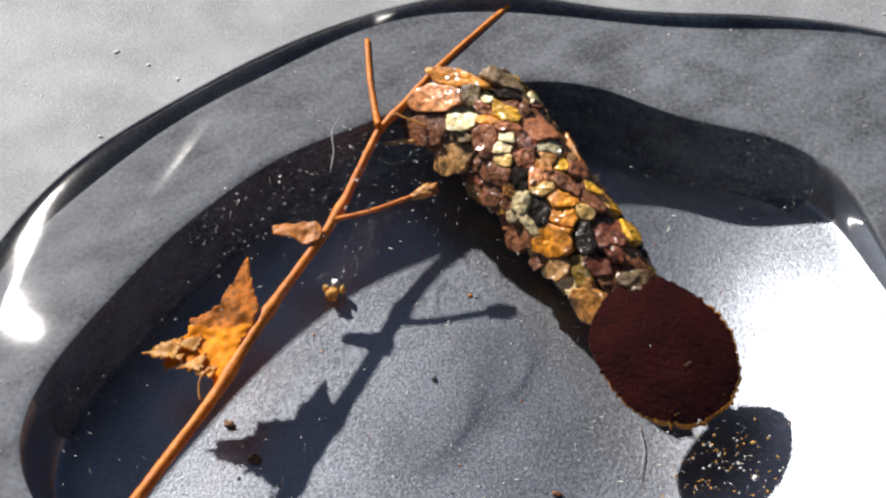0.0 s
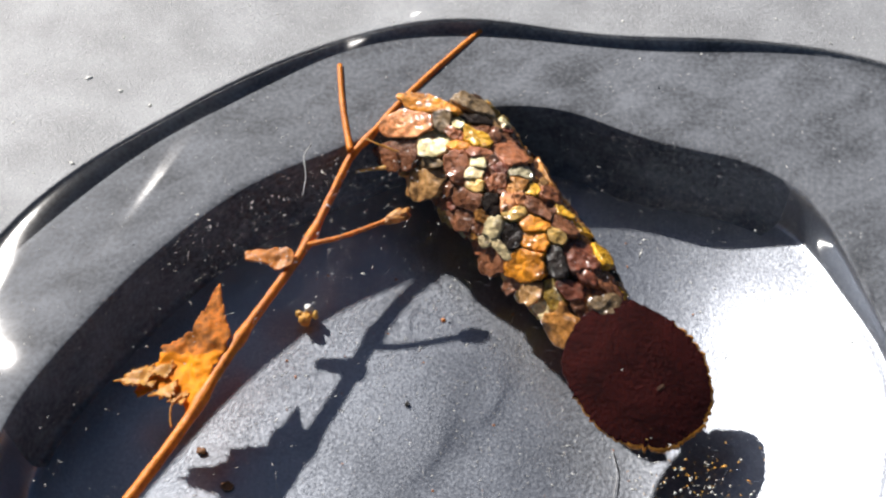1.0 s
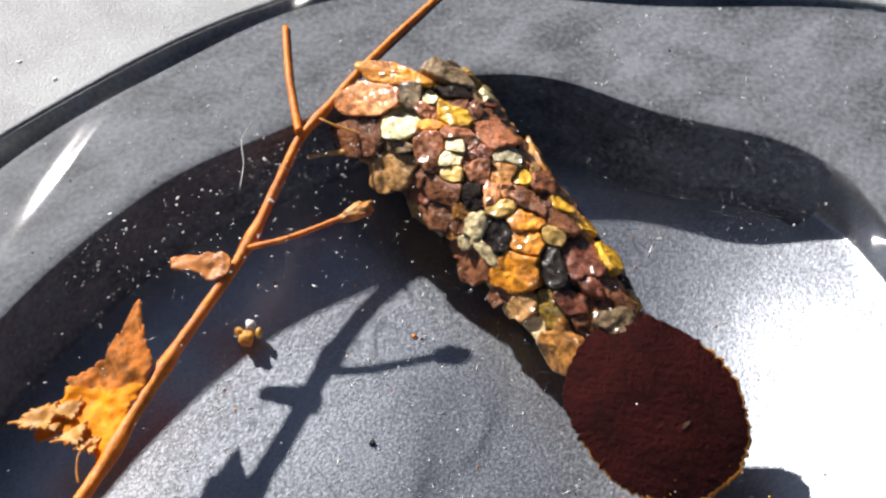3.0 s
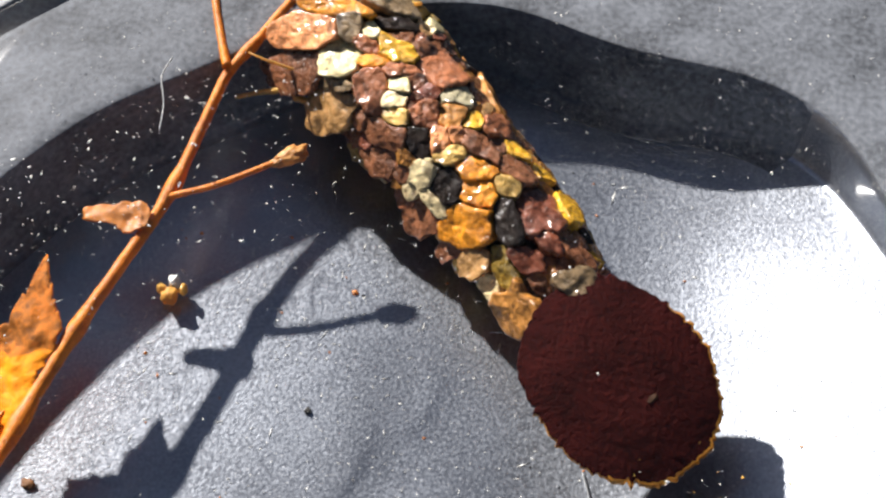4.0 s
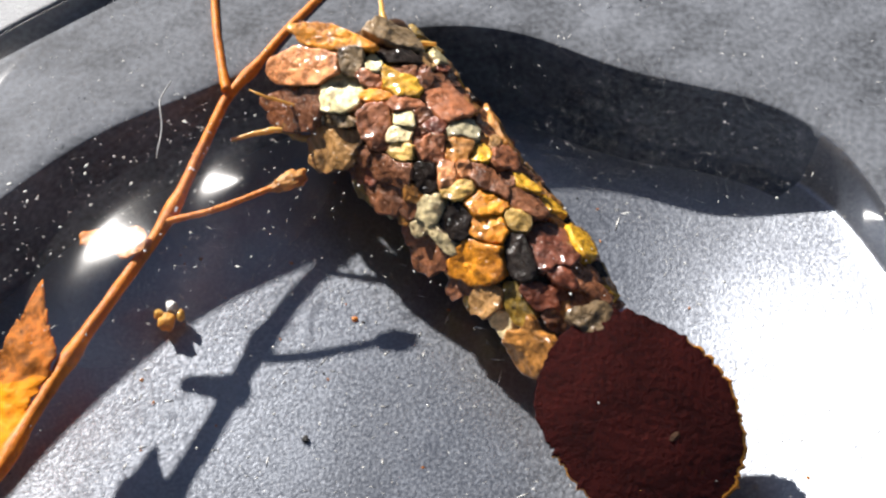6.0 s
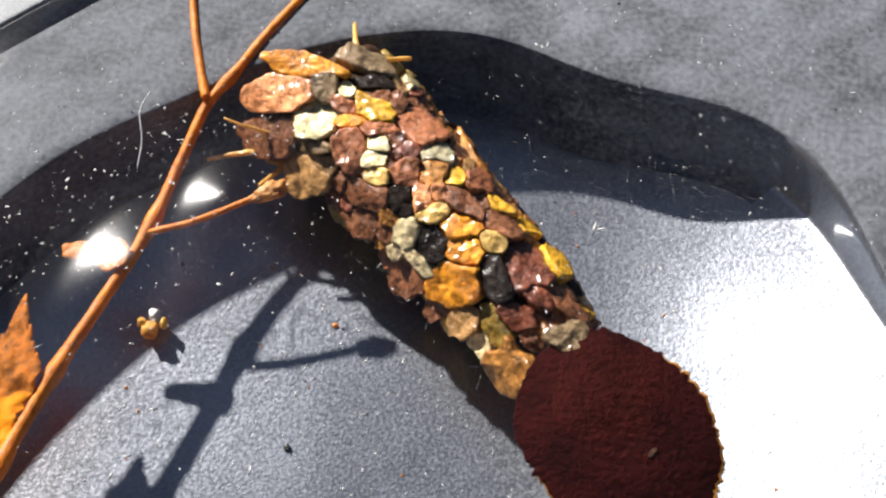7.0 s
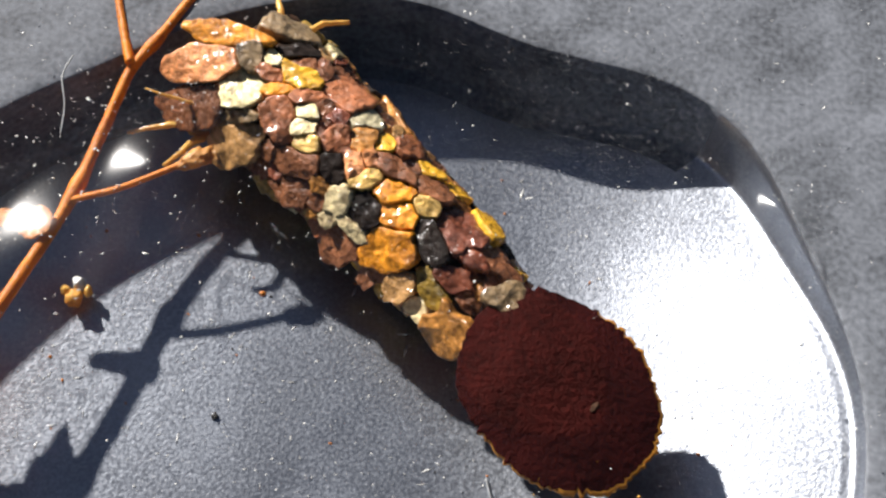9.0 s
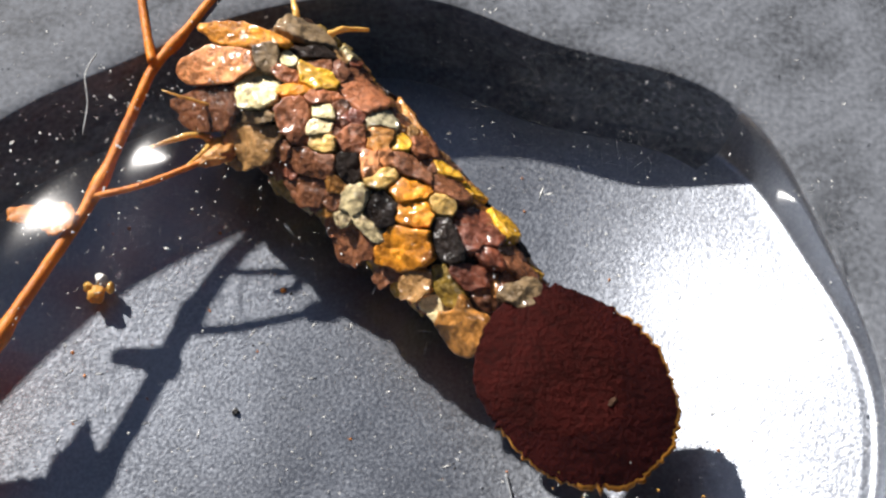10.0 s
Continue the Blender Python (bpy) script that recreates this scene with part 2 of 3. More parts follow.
def dish_height(x, y, r, a):
    rim = harmonics(RIM, a)
    q = r / rim
    # The floor slopes up towards +x, less so to the far side.
    reach = np.clip((x - 6.0) / 13.0, 0, 1)
    slope = 0.35 * (13.0 * (reach ** 3 - 0.5 * reach ** 4) + np.maximum(x - 19.0, 0)) * (1 - 0.3 * smoothstep(-1, 9, y))
    floor = 0.3 * q ** 2.2 + np.minimum(slope, LEDGE - 0.3)
    bowl = floor + (LEDGE - floor) * q ** 165
    bowl = bowl - 0.12 * smoothstep(0.965, 1.0, q)
    d = r - harmonics(SHORE, a)
    ledge = LEDGE - 0.12 * np.exp(-np.maximum(r - rim, 0) / 0.25) + step(a) * smoothstep(-0.15, 0.25, d)
    return np.where(q < 1, bowl, ledge)


def dish_rings(a):
    rim, shore = harmonics(RIM, a), harmonics(SHORE, a)
    inner = np.concatenate([np.linspace(0.02, 0.78, 50), np.linspace(0.79, 0.95, 24), np.linspace(0.954, 1.0, 24)])
    rings = [q * rim for q in inner]
    rings += [rim + t * (shore - rim) for t in (0.01, 0.03, 0.1, 0.3, 0.6, 0.9)]
    rings += [shore + t for t in (-0.12, 0.0, 0.1, 0.2, 0.3, 0.4, 0.5, 1.0)]
    rings += [shore + t + (t / 260) ** 2 * 80 for t in (3, 8, 20, 50, 110, 260)]
    return np.array(rings)


dish = polar_grid("ground", dish_rings, 288, dish_height, M_PLASTIC)
dish.data.materials.append(M_LEDGE_SHADE)
dish.data.materials.append(M_DRY)
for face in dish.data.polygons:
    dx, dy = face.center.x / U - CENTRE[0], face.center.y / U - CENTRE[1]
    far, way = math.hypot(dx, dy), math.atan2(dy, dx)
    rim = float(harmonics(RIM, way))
    # Wall stretches that lie in shade take the ledge plastic, to stay dark.
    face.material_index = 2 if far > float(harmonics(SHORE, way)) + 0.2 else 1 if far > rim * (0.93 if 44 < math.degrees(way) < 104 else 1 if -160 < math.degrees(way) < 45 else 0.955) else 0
tagged(dish, "dark grey grained plastic tray with a wet rounded hollow", "tray", kind="structure")


# Low swells of the surface, shaped to catch sun glints for the camera: x, y, width, length, turn, height.
SWELLS = [(-16.3, -11.6, 3.9, 3.9, 0, 1.2), (-14.8, 4.2, 0.6, 4.2, 78, 0.27)]


def water_height(x, y, r, a):
    shore = harmonics(SHORE, a)
    edge = np.clip((shore - r) / 2.6, 0, 1)
    z = LEDGE + step(a) + 0.01 + (LEVEL - LEDGE - step(a) - 0.01) * np.sqrt(1 - (1 - edge) ** 2)
    for cx, cy, wide, length, turn, high in SWELLS:
        c, n = math.cos(radians(turn)), math.sin(radians(turn))
        u, v = (x - cx) * c + (y - cy) * n, (y - cy) * c - (x - cx) * n
        z = z + high * np.exp(-(u / length) ** 2 / 2 - (v / wide) ** 2 / 2) * smoothstep(0, 1, edge)
    return z


def water_rings(a):
    shore = harmonics(SHORE, a)
    inner = [q * (shore - 2.7) for q in np.linspace(0.008, 1, 150)]
    return np.array(inner + [shore - 2.6 * (1 - t) for t in (0.08, 0.16, 0.24, 0.32, 0.4, 0.48, 0.56, 0.65, 0.74, 0.84, 0.91, 0.96, 0.985, 1.0)])


water = polar_grid("water", water_rings, 360, water_height, M_WATER)
tagged(water, "clear shallow water with a rounded edge, filling the hollow", "water", kind="structure")

# ---- the larva in its case ----
YAW = -40.54
larva = empty("caddisfly_larva", 2.7, 4.43)
larva.matrix_basis = pose(2.7 * U, 4.43 * U, 0, 0, 0, YAW)
tagged(larva, "caddisfly larva in a wet case of coloured stones", "insect")


def tube_radius(s):
    return 3.3 - 0.7 * s / 15.0


def tube():
    bm = bmesh.new()
    rings = []
    for i in range(46):
        s = 1.5 + 14.3 * i / 45
        close = 1.0 if i < 42 else 1 - 0.12 * (i - 41) ** 1.5 / 2
        ring = []
        for k in range(40):
            a = 2 * math.pi * k / 40
            r = (tube_radius(s) - 0.38) * close * (1 - (0.12 + 0.16 * s / 15) * float(smoothstep(0.3, 0.9, -math.sin(a)))) * (1 + 0.12 * noise.noise(Vector((math.cos(a) * 2, math.sin(a) * 2, s * 0.7))))
            ring.append(bm.verts.new((s - 7.5, r * math.sin(a), 3.3 - 0.04 * s + r * math.cos(a))))
        rings.append(ring)
    for a, b in zip(rings, rings[1:]):
        for k in range(40):
            bm.faces.new((a[k], b[k], b[(k + 1) % 40], a[(k + 1) % 40]))
    bm.faces.new(rings[-1][::-1])
    inner = [bm.verts.new((v.co.x + 0.2, v.co.y * 0.82, 3.3 + (v.co.z - 3.3) * 0.82)) for v in rings[0]]
    deep = [bm.verts.new((v.co.x + 2.5, v.co.y * 0.7, 3.2 + (v.co.z - 3.3) * 0.7)) for v in rings[0]]
    for a, b in ((inner, rings[0]), (deep, inner)):
        for k in range(40):
            bm.faces.new((a[k], b[k], b[(k + 1) % 40], a[(k + 1) % 40]))
    bm.faces.new(deep)
    bmesh.ops.recalc_face_normals(bm, faces=bm.faces)
    return part("case_tube", bm, M_SILK, larva, "dark silk-lined tube between the stones")


tube()
rng = random.Random(7)

# Stones of the case: distance from the opening, angle round the tube, half length, half width, turn, kind.
OPENING_STONES = [
    (1.2, -15, 1.41, 0.46, 37, "orange"), (1.4, -42, 1.50, 0.76, 44, "peach"), (1.9, -70, 1.70, 0.84, 53, "umber"),
    (3.3, -35, 0.94, 0.76, 39, "cream"), (2.6, -13, 0.65, 0.49, 146, "slate"), (3.3, -3, 0.39, 0.30, 143, "cream"),
    (3.7, -11, 0.58, 0.32, 25, "rust"), (4.6, 5, 0.86, 0.52, 33, "ochre"), (4.3, -17, 0.67, 0.24, 45, "orange"),
    (6.1, 25, 1.03, 0.95, 171, "rust"), (5.5, -2, 0.77, 0.31, 51, "rust"), (5.3, -29, 0.82, 0.65, 142, "rust"),
    (4.3, -68, 1.45, 0.86, 57, "tan"), (3.9, -50, 0.98, 0.30, 42, "slate"), (3.9, 53, 0.70, 0.35, 120, "cream"),
    # A piece of head shield, then a black slab for the shaded gap.
    (2.4, 24, 1.0, 0.5, 35, "slate"), (3.6, 18, 0.85, 0.36, 55, "black"),
]
SHOULDER_STONES = [
    (5.9, -10, 0.52, 0.37, 46, "cream"), (6.2, -21, 0.62, 0.35, 43, "chalk"), (6.8, -28, 0.51, 0.42, 37, "moss"),
    (7.0, -43, 1.09, 0.60, 30, "umber"), (7.2, -66, 1.13, 0.60, 45, "umber"), (8.2, -27, 0.68, 0.54, 141, "black"),
    (7.5, -10, 0.56, 0.54, 24, "rust"), (8.7, -13, 0.55, 0.43, 143, "peach"), (8.9, -1, 0.38, 0.33, 56, "peach"),
    (7.5, 22, 0.67, 0.50, 62, "grey"), (6.7, 3, 0.47, 0.40, 63, "maroon"), (8.1, 6, 0.59, 0.47, 117, "clay"),
    (8.7, 18, 0.45, 0.34, 95, "ochre"), (7.9, 62, 1.34, 0.60, 172, "clay"), (9.3, 35, 0.71, 0.57, 154, "rust"),
]
MIDDLE_STONES = [
    (9.9, 9, 1.06, 0.45, 14, "umber"), (9.4, -14, 0.67, 0.33, 62, "moss"), (9.1, -42, 0.69, 0.54, 81, "chalk"),
    (9.2, -60, 0.44, 0.32, 96, "chalk"), (6.4, -85, 1.27, 0.50, 37, "moss"), (6.6, -104, 0.72, 0.30, 0, "cream"),
    (10.2, -31, 0.63, 0.62, 16, "black"), (10.5, -4, 0.75, 0.54, 52, "orange"), (11.3, -14, 0.67, 0.56, 44, "orange"),
    (11.7, 6, 0.50, 0.43, 12, "moss"), (11.2, 24, 0.84, 0.57, 29, "umber"), (10.5, 34, 0.64, 0.36, 11, "ochre"),
    (11.7, 48, 0.64, 0.50, 81, "ochre"), (13.4, 47, 0.95, 0.62, 120, "ochre"), (10.3, -49, 0.80, 0.27, 3, "chalk"),
]
REAR_STONES = [
    (11.9, -41, 1.11, 0.82, 47, "orange"), (12.9, -11, 1.02, 0.50, 158, "black"), (13.3, 18, 1.12, 0.98, 143, "maroon"),
    (10.0, -74, 0.94, 0.75, 48, "umber"), (9.1, -72, 0.71, 0.43, 25, "rust"), (13.0, -56, 0.77, 0.54, 60, "tan"),
    (11.9, -72, 0.92, 0.37, 42, "umber"), (14.2, -39, 1.02, 0.50, 161, "olive"), (14.1, -59, 0.49, 0.37, 164, "chalk"),
    (14.4, -19, 0.83, 0.45, 27, "maroon"), (15.5, -48, 1.06, 0.84, 17, "clay"), (16.3, 0, 0.72, 0.52, 58, "slate"),
    (14.9, 27, 1.05, 0.72, 38, "umber"), (14.4, 8, 0.73, 0.43, 21, "maroon"), (15.3, 42, 0.72, 0.23, 52, "ochre"),
]
chosen = OPENING_STONES + SHOULDER_STONES + MIDDLE_STONES + REAR_STONES


def eased(e0, e1, x):
    t = min(1.0, max(0.0, (x - e0) / (e1 - e0)))
    return t * t * (3 - 2 * t)


def case_radius(s, phi):
    """How far the stones lie from the axis; the lower flank is drawn in."""
    under = (0.14 + 0.14 * eased(2, 15, s)) * eased(62, 92, -phi)
    return (tube_radius(s) - 0.1 - 0.4 * eased(13.5, 16, s)) * (1 - under)


def nearness(plan, s, phi):
    """The distance of points from each stone of a plan, in that stone's own half widths."""
    p = np.array([row[:5] for row in plan])
    ds = s[..., None] - p[:, 0]
    da = np.radians((phi[..., None] - p[:, 1] + 180) % 360 - 180) * (3.1 - 0.7 * p[:, 0] / 15)
    c, n = np.cos(np.radians(p[:, 4])), np.sin(np.radians(p[:, 4]))
    return np.hypot((ds * c + da * n) / p[:, 2], (da * c - ds * n) / p[:, 3])


def filled(plan):
    """Adds small dull stones wherever the chosen ones leave the tube bare."""
    plan = list(plan)
    for i in range(2600):
        s, phi = rng.uniform(1.3, 15.6), rng.uniform(-180, 180)
        hidden = abs(phi) > 105
        if s < 3.6 and -10 < phi < 70:
            continue
        if nearness(plan, np.array(s), np.array(float(phi))).min() < (1.35 if hidden else 1.22):
            continue
        size = rng.uniform(0.6, 0.85) if hidden else rng.uniform(0.26, 0.55)
        kinds = ["umber", "umber", "rust", "maroon", "clay", "tan", "umber", "black"] if abs(phi) < 70 else ["umber", "maroon", "rust", "clay", "tan", "moss", "olive", "ochre"]
        plan.append((s, phi, size, size * rng.uniform(0.6, 1.0), rng.uniform(0, 180), rng.choice(kinds)))
    return plan


def stone(plan, index, thick, lift, tilt, rugged=1.0):
    """One flat angular stone of the case, its outline cut by its neighbours and wrapped half way round the tube."""
    s, phi, w, h, turn, kind = plan[index]
    spokes = 36
    b = np.arange(spokes) * 2 * np.pi / spokes
    c, n = math.cos(radians(turn)), math.sin(radians(turn))
    radius = case_radius(s, phi)
    ways = np.stack([w * np.cos(b) * c - h * np.sin(b) * n, w * np.cos(b) * n + h * np.sin(b) * c], -1)
    steps = np.linspace(0.3, 1.42, 40)
    at = steps[:, None, None] * ways[None]
    others = [row for k, row in enumerate(plan) if k != index]
    free = nearness(others, s + at[..., 0], phi + np.degrees(at[..., 1] / (3.1 - 0.7 * s / 15))).min(-1) > steps[:, None]
    blocked = ~free
    reach = np.where(blocked.any(0), steps[blocked.argmax(0)], 1.42)
    cuts = [(rng.uniform(0, 2 * math.pi), rng.uniform(0.98, 1.26)) for k in range(6)]
    for way, off in cuts:
        lean = np.cos(b - way)
        reach = np.minimum(reach, np.where(lean > 0.3, off / np.maximum(lean, 0.3), 9))
    reach = np.maximum(reach + 0.012 / math.sqrt(w * h), 0.3)
    seed = rng.uniform(0, 60)
    a = radians(phi)
    out = Vector((0.045, math.sin(a), math.cos(a))).normalized()
    along = (Vector((1, 0, 0)) - out * out.x).normalized()
    across = Vector((0, math.cos(a), -math.sin(a)))
    base = Vector((s - 7.5, radius * math.sin(a), 3.3 - 0.04 * s + radius * math.cos(a)))
    small = min(1.0, h / 0.5)
    profile = [(0.9, -0.5), (1.0, -0.1), (1.0, 0.1), (0.985, 0.16), (0.95, 0.195), (0.88, 0.205), (0.75, 0.21), (0.58, 0.215), (0.4, 0.217), (0.2, 0.22)]
    bm = bmesh.new()
    rings = []

    def placed(q, k, up):
        rag = 1 + (0.12 * noise.noise(Vector((math.cos(b[k]) * 2.4 + seed, math.sin(b[k]) * 2.4, 0))) + 0.1 * noise.noise(Vector((math.cos(b[k]) * 6 + seed, math.sin(b[k]) * 6, 9)))) * q
        du, dv = ways[k] * reach[k] * q * rag
        wrapped_a = a + dv / radius
        r2 = case_radius(s + du, phi)
        wrapped = Vector((s + du - 7.5, r2 * math.sin(wrapped_a), 3.3 - 0.04 * (s + du) + r2 * math.cos(wrapped_a)))
        flat = base + along * du + across * dv
        z = up * thick / 0.22 * (0.6 + 0.4 * small) + lift
        if up > 0:
            grain = Vector((du * 1.6 + seed, dv * 1.6, seed * 0.3))
            z += rugged * (0.09 * noise.noise(grain) + 0.06 * noise.noise(grain * 2.7) + 0.014 * noise.noise(grain * 8)) + tilt[0] * du + tilt[1] * dv
        return flat.lerp(wrapped, 0.6) + out * z

    for q, up in profile:
        rings.append([bm.verts.new(placed(q, k, up)) for k in range(spokes)])
    for lower, upper in zip(rings, rings[1:]):
        for k in range(spokes):
            bm.faces.new((lower[k], lower[(k + 1) % spokes], upper[(k + 1) % spokes], upper[k]))
    top = bm.verts.new(placed(0.0, 0, 0.222))
    for k in range(spokes):
        bm.faces.new((rings[-1][k], rings[-1][(k + 1) % spokes], top))
    bm.faces.new(rings[0][::-1])
    bmesh.ops.recalc_face_normals(bm, faces=bm.faces)
    return part("stone", bm, M_STONE[kind], larva)


laid = filled(chosen)
for index, row in enumerate(laid):
    picked = index < len(chosen)
    slope = (0.21, -0.38) if index == 3 else (0.1, -0.36) if row[1] < -55 else (0.2, -0.06) if row[5] == "cream" and abs(row[1]) < 20 else (rng.uniform(-0.16, 0.16), rng.uniform(-0.16, 0.16))
    proud = {1: -0.1, 2: 0.22, 12: 0.2, 57: 0.75, 58: 0.85}.get(index, 0.0)
    stone(laid, index, rng.uniform(0.16, 0.26), proud + rng.uniform(-0.04, 0.09) if picked else rng.uniform(-0.14, 0.0), slope, 0.3 if row[5] == "cream" else 1.0)


def plate():
    """The dark oval plate: a slightly domed, ragged disc with fine ridges, tilted down behind the tube."""
    bm = bmesh.new()
    tilt = pose(0, 0, 0, 0, 5, 0)
    centre = Vector((12.55, -0.92, 5.3))
    rings = 66
    spokes = 400
    tops, lows = [], []
    for side in (0, 1):
        grid = []
        for i in range(1, rings + 1):
            q = i / rings if i < rings - 1 else 0.972 if i < rings else 1.0
            ring = []
            for k in range(spokes):
                a = 2 * math.pi * k / spokes
                edge = 1 + 0.03 * noise.noise(Vector((math.cos(a) * 1.6, math.sin(a) * 1.6, 3.0))) * 2
                edge += 0.022 * noise.noise(Vector((math.cos(a) * 11, math.sin(a) * 11, 1.0))) + (0.045 * noise.noise(Vector((math.cos(a) * 17, math.sin(a) * 17, 2.0))) + 0.03 * noise.noise(Vector((math.cos(a) * 41, math.sin(a) * 41, 4.0)))) * (0.5 + abs(noise.noise(Vector((math.cos(a) * 3, math.sin(a) * 3, 6.0)))) * 2) * (0.35 if math.cos(a) < -0.35 else 1)
                turn = (math.degrees(a) + 180) % 360 - 180
                edge += 0.05 * math.exp(-((turn + 28) / 24) ** 2) - 0.055 * math.exp(-((turn + 80) / 26) ** 2)
                f = 1 + (edge - 1) * q ** 9
                x, y = 3.92 * q * f * math.cos(a), 3.34 * q * f * math.sin(a)
                u, v = 0.76 * x + 0.65 * y + 0.12 * x * y, 0.76 * y - 0.65 * x
                bend = v + 0.3 * noise.noise(Vector((u * 0.5, v * 0.5, 7.0)))
                ridge = 0.026 * noise.noise(Vector((u * 0.9, bend * 4.2, 0.0))) + 0.03 * noise.noise(Vector((u * 2.6, bend * 5.0, 3.0)))
                ridge += 0.16 * noise.noise(Vector((u * 0.45, v * 0.45, 5.0)))
                z = 0.55 * (1 - q ** 2.2) + ridge * (1 - 0.4 * q) if side == 0 else 0.3 * (1 - q * q) - 0.30
                if q == 1:
                    z = 0.02 if side == 0 else -0.2
                ring.append(bm.verts.new(tilt @ Vector((x, y, z)) + centre))
            grid.append(ring)
        mid = bm.verts.new(tilt @ Vector((0, 0, 0.55 if side == 0 else 0.0)) + centre)
        for k in range(spokes):
            bm.faces.new((mid, grid[0][k], grid[0][(k + 1) % spokes]))
        for i, (g, h) in enumerate(zip(grid, grid[1:])):
            for k in range(spokes):
                f = bm.faces.new((g[k], h[k], h[(k + 1) % spokes], g[(k + 1) % spokes]))
                # The sun's glow through the thin edge is painted amber, on some sides only.
                f.material_index = 1 if i == rings - 2 and (k / spokes < 0.3 or k / spokes > 0.86) else 0
        (tops if side == 0 else lows).append(grid[-1])
    for k in range(int(spokes)):
        f = bm.faces.new((tops[0][k], lows[0][k], lows[0][(k + 1) % spokes], tops[0][(k + 1) % spokes]))
        f.material_index = 1 if k / spokes < 0.33 or k / spokes > 0.72 else 0
    bmesh.ops.recalc_face_normals(bm, faces=bm.faces)
    return part("bark_plate", bm, [M_PLATE, M_EDGE_GLOW], larva, "dark red-brown oval plate, amber glow painted on its ragged edge")


plate()


def pale_scale():
    """A pale grain stuck to the plate."""
    bm = bmesh.new()
    bmesh.ops.create_icosphere(bm, subdivisions=3, radius=1.0)
    turn = pose(13.9, -0.62, 5.74, 0, 5, 95)
    for v in bm.verts:
        k = 1 + 0.4 * noise.noise(v.co * 1.7)
        v.co = turn @ Vector((v.co.x * 0.24 * k, v.co.y * 0.1 * k, v.co.z * 0.04 * k))
    return part("pale_scale", bm, M_SILK, larva, "small tan grain stuck to the plate")


pale_scale()


def head():
    """The dark rough head shield that shows in the opening."""
    bm = bmesh.new()
    bmesh.ops.create_icosphere(bm, subdivisions=4, radius=1.0)
    turn = pose(-5.55, 0.95, 4.75, 0, -12, 45)
    for v in bm.verts:
        d = v.co.normalized()
        k = 1 + 0.16 * noise.noise(d * 2.1) + 0.09 * noise.noise(d * 5.5)
        v.co = turn @ Vector((d.x * 1.3 * k, d.y * 0.75 * k, d.z * 0.62 * k))
    return part("head", bm, M_STONE["slate"], larva, "dark olive-brown head shield in the opening")


head()


def leg(points, thick=0.15, name="leg", label="thin jointed amber leg"):
    """A leg whose hip is its origin; points run from the hip outwards."""
    hip = Vector(points[0])
    bm = rod([Vector(p) - hip for p in points], lambda t: thick * (1.15 - 0.6 * t), steps=6, sides=8, rough=0.18, knots=(0.33, 0.62))
    ob = part(name, bm, M_LEG, larva, label)
    ob.location = hip * U
    return ob


# In the larva's own space: +x runs from the opening towards the plate.
LEG_POINTS = [
    [(-4.3, -2.3, 2.9), (-5.0, -3.4, 3.2), (-5.65, -3.85, 3.45), (-6.25, -4.66, 3.3), (-6.8, -5.6, 3.05)],
    [(-4.5, -2.3, 2.8), (-5.0, -3.6, 3.2), (-4.95, -4.46, 3.3), (-5.1, -5.25, 3.05)],
    [(-5.0, 0.9, 5.0), (-4.65, 2.3, 5.6), (-4.53, 2.9, 5.6), (-4.1, 3.8, 5.35)],
    [(-5.5, 1.0, 5.0), (-6.0, 1.74, 5.7), (-6.5, 2.1, 5.7), (-7.3, 2.7, 5.45)],
]
legs = [leg(p) for p in LEG_POINTS]
leg([(-5.4, -3.0, 4.5), (-6.42, -4.0, 5.06), (-7.0, -4.25, 5.0)], 0.06, "bristle", "thin pale bristle")

# ---- the stalk with its leaf ----
stalk = empty("twig")
tagged(stalk, "thin orange-brown twig with a torn leaf, floating on water", "twig")
rise = [-0.3 + 1.2 * float(smoothstep(1.0, 10.0, y)) for x, y in TWIG]
tw = [(x + 0.15 * r, y - 0.6 * r, 3.6 + r + 0.05 * math.sin(i)) for i, ((x, y), r) in enumerate(zip(TWIG, rise))]
part("stem", rod(tw, lambda t: 0.17 + 0.14 * t, steps=10, sides=12, seed=1, knots=(0.27, 0.49, 0.68, 0.8)), M_TWIG, stalk)
part("side_branch", rod([(-6.52, 7.04, 4.45), (-7.01, 8.18, 4.5), (-7.84, 10.28, 4.56), (-8.77, 13.18, 4.6)], lambda t: 0.2 - 0.05 * t, steps=8, seed=2),
     M_TWIG, stalk)
part("side_branch", rod([(-7.57, 1.1, 3.38), (-6.75, 1.42, 3.5), (-5.7, 1.88, 3.6), (-4.0, 2.92, 3.8), (-3.36, 3.35, 3.9)], lambda t: 0.14 - 0.02 * t,
                        steps=8, seed=3), M_TWIG, stalk)


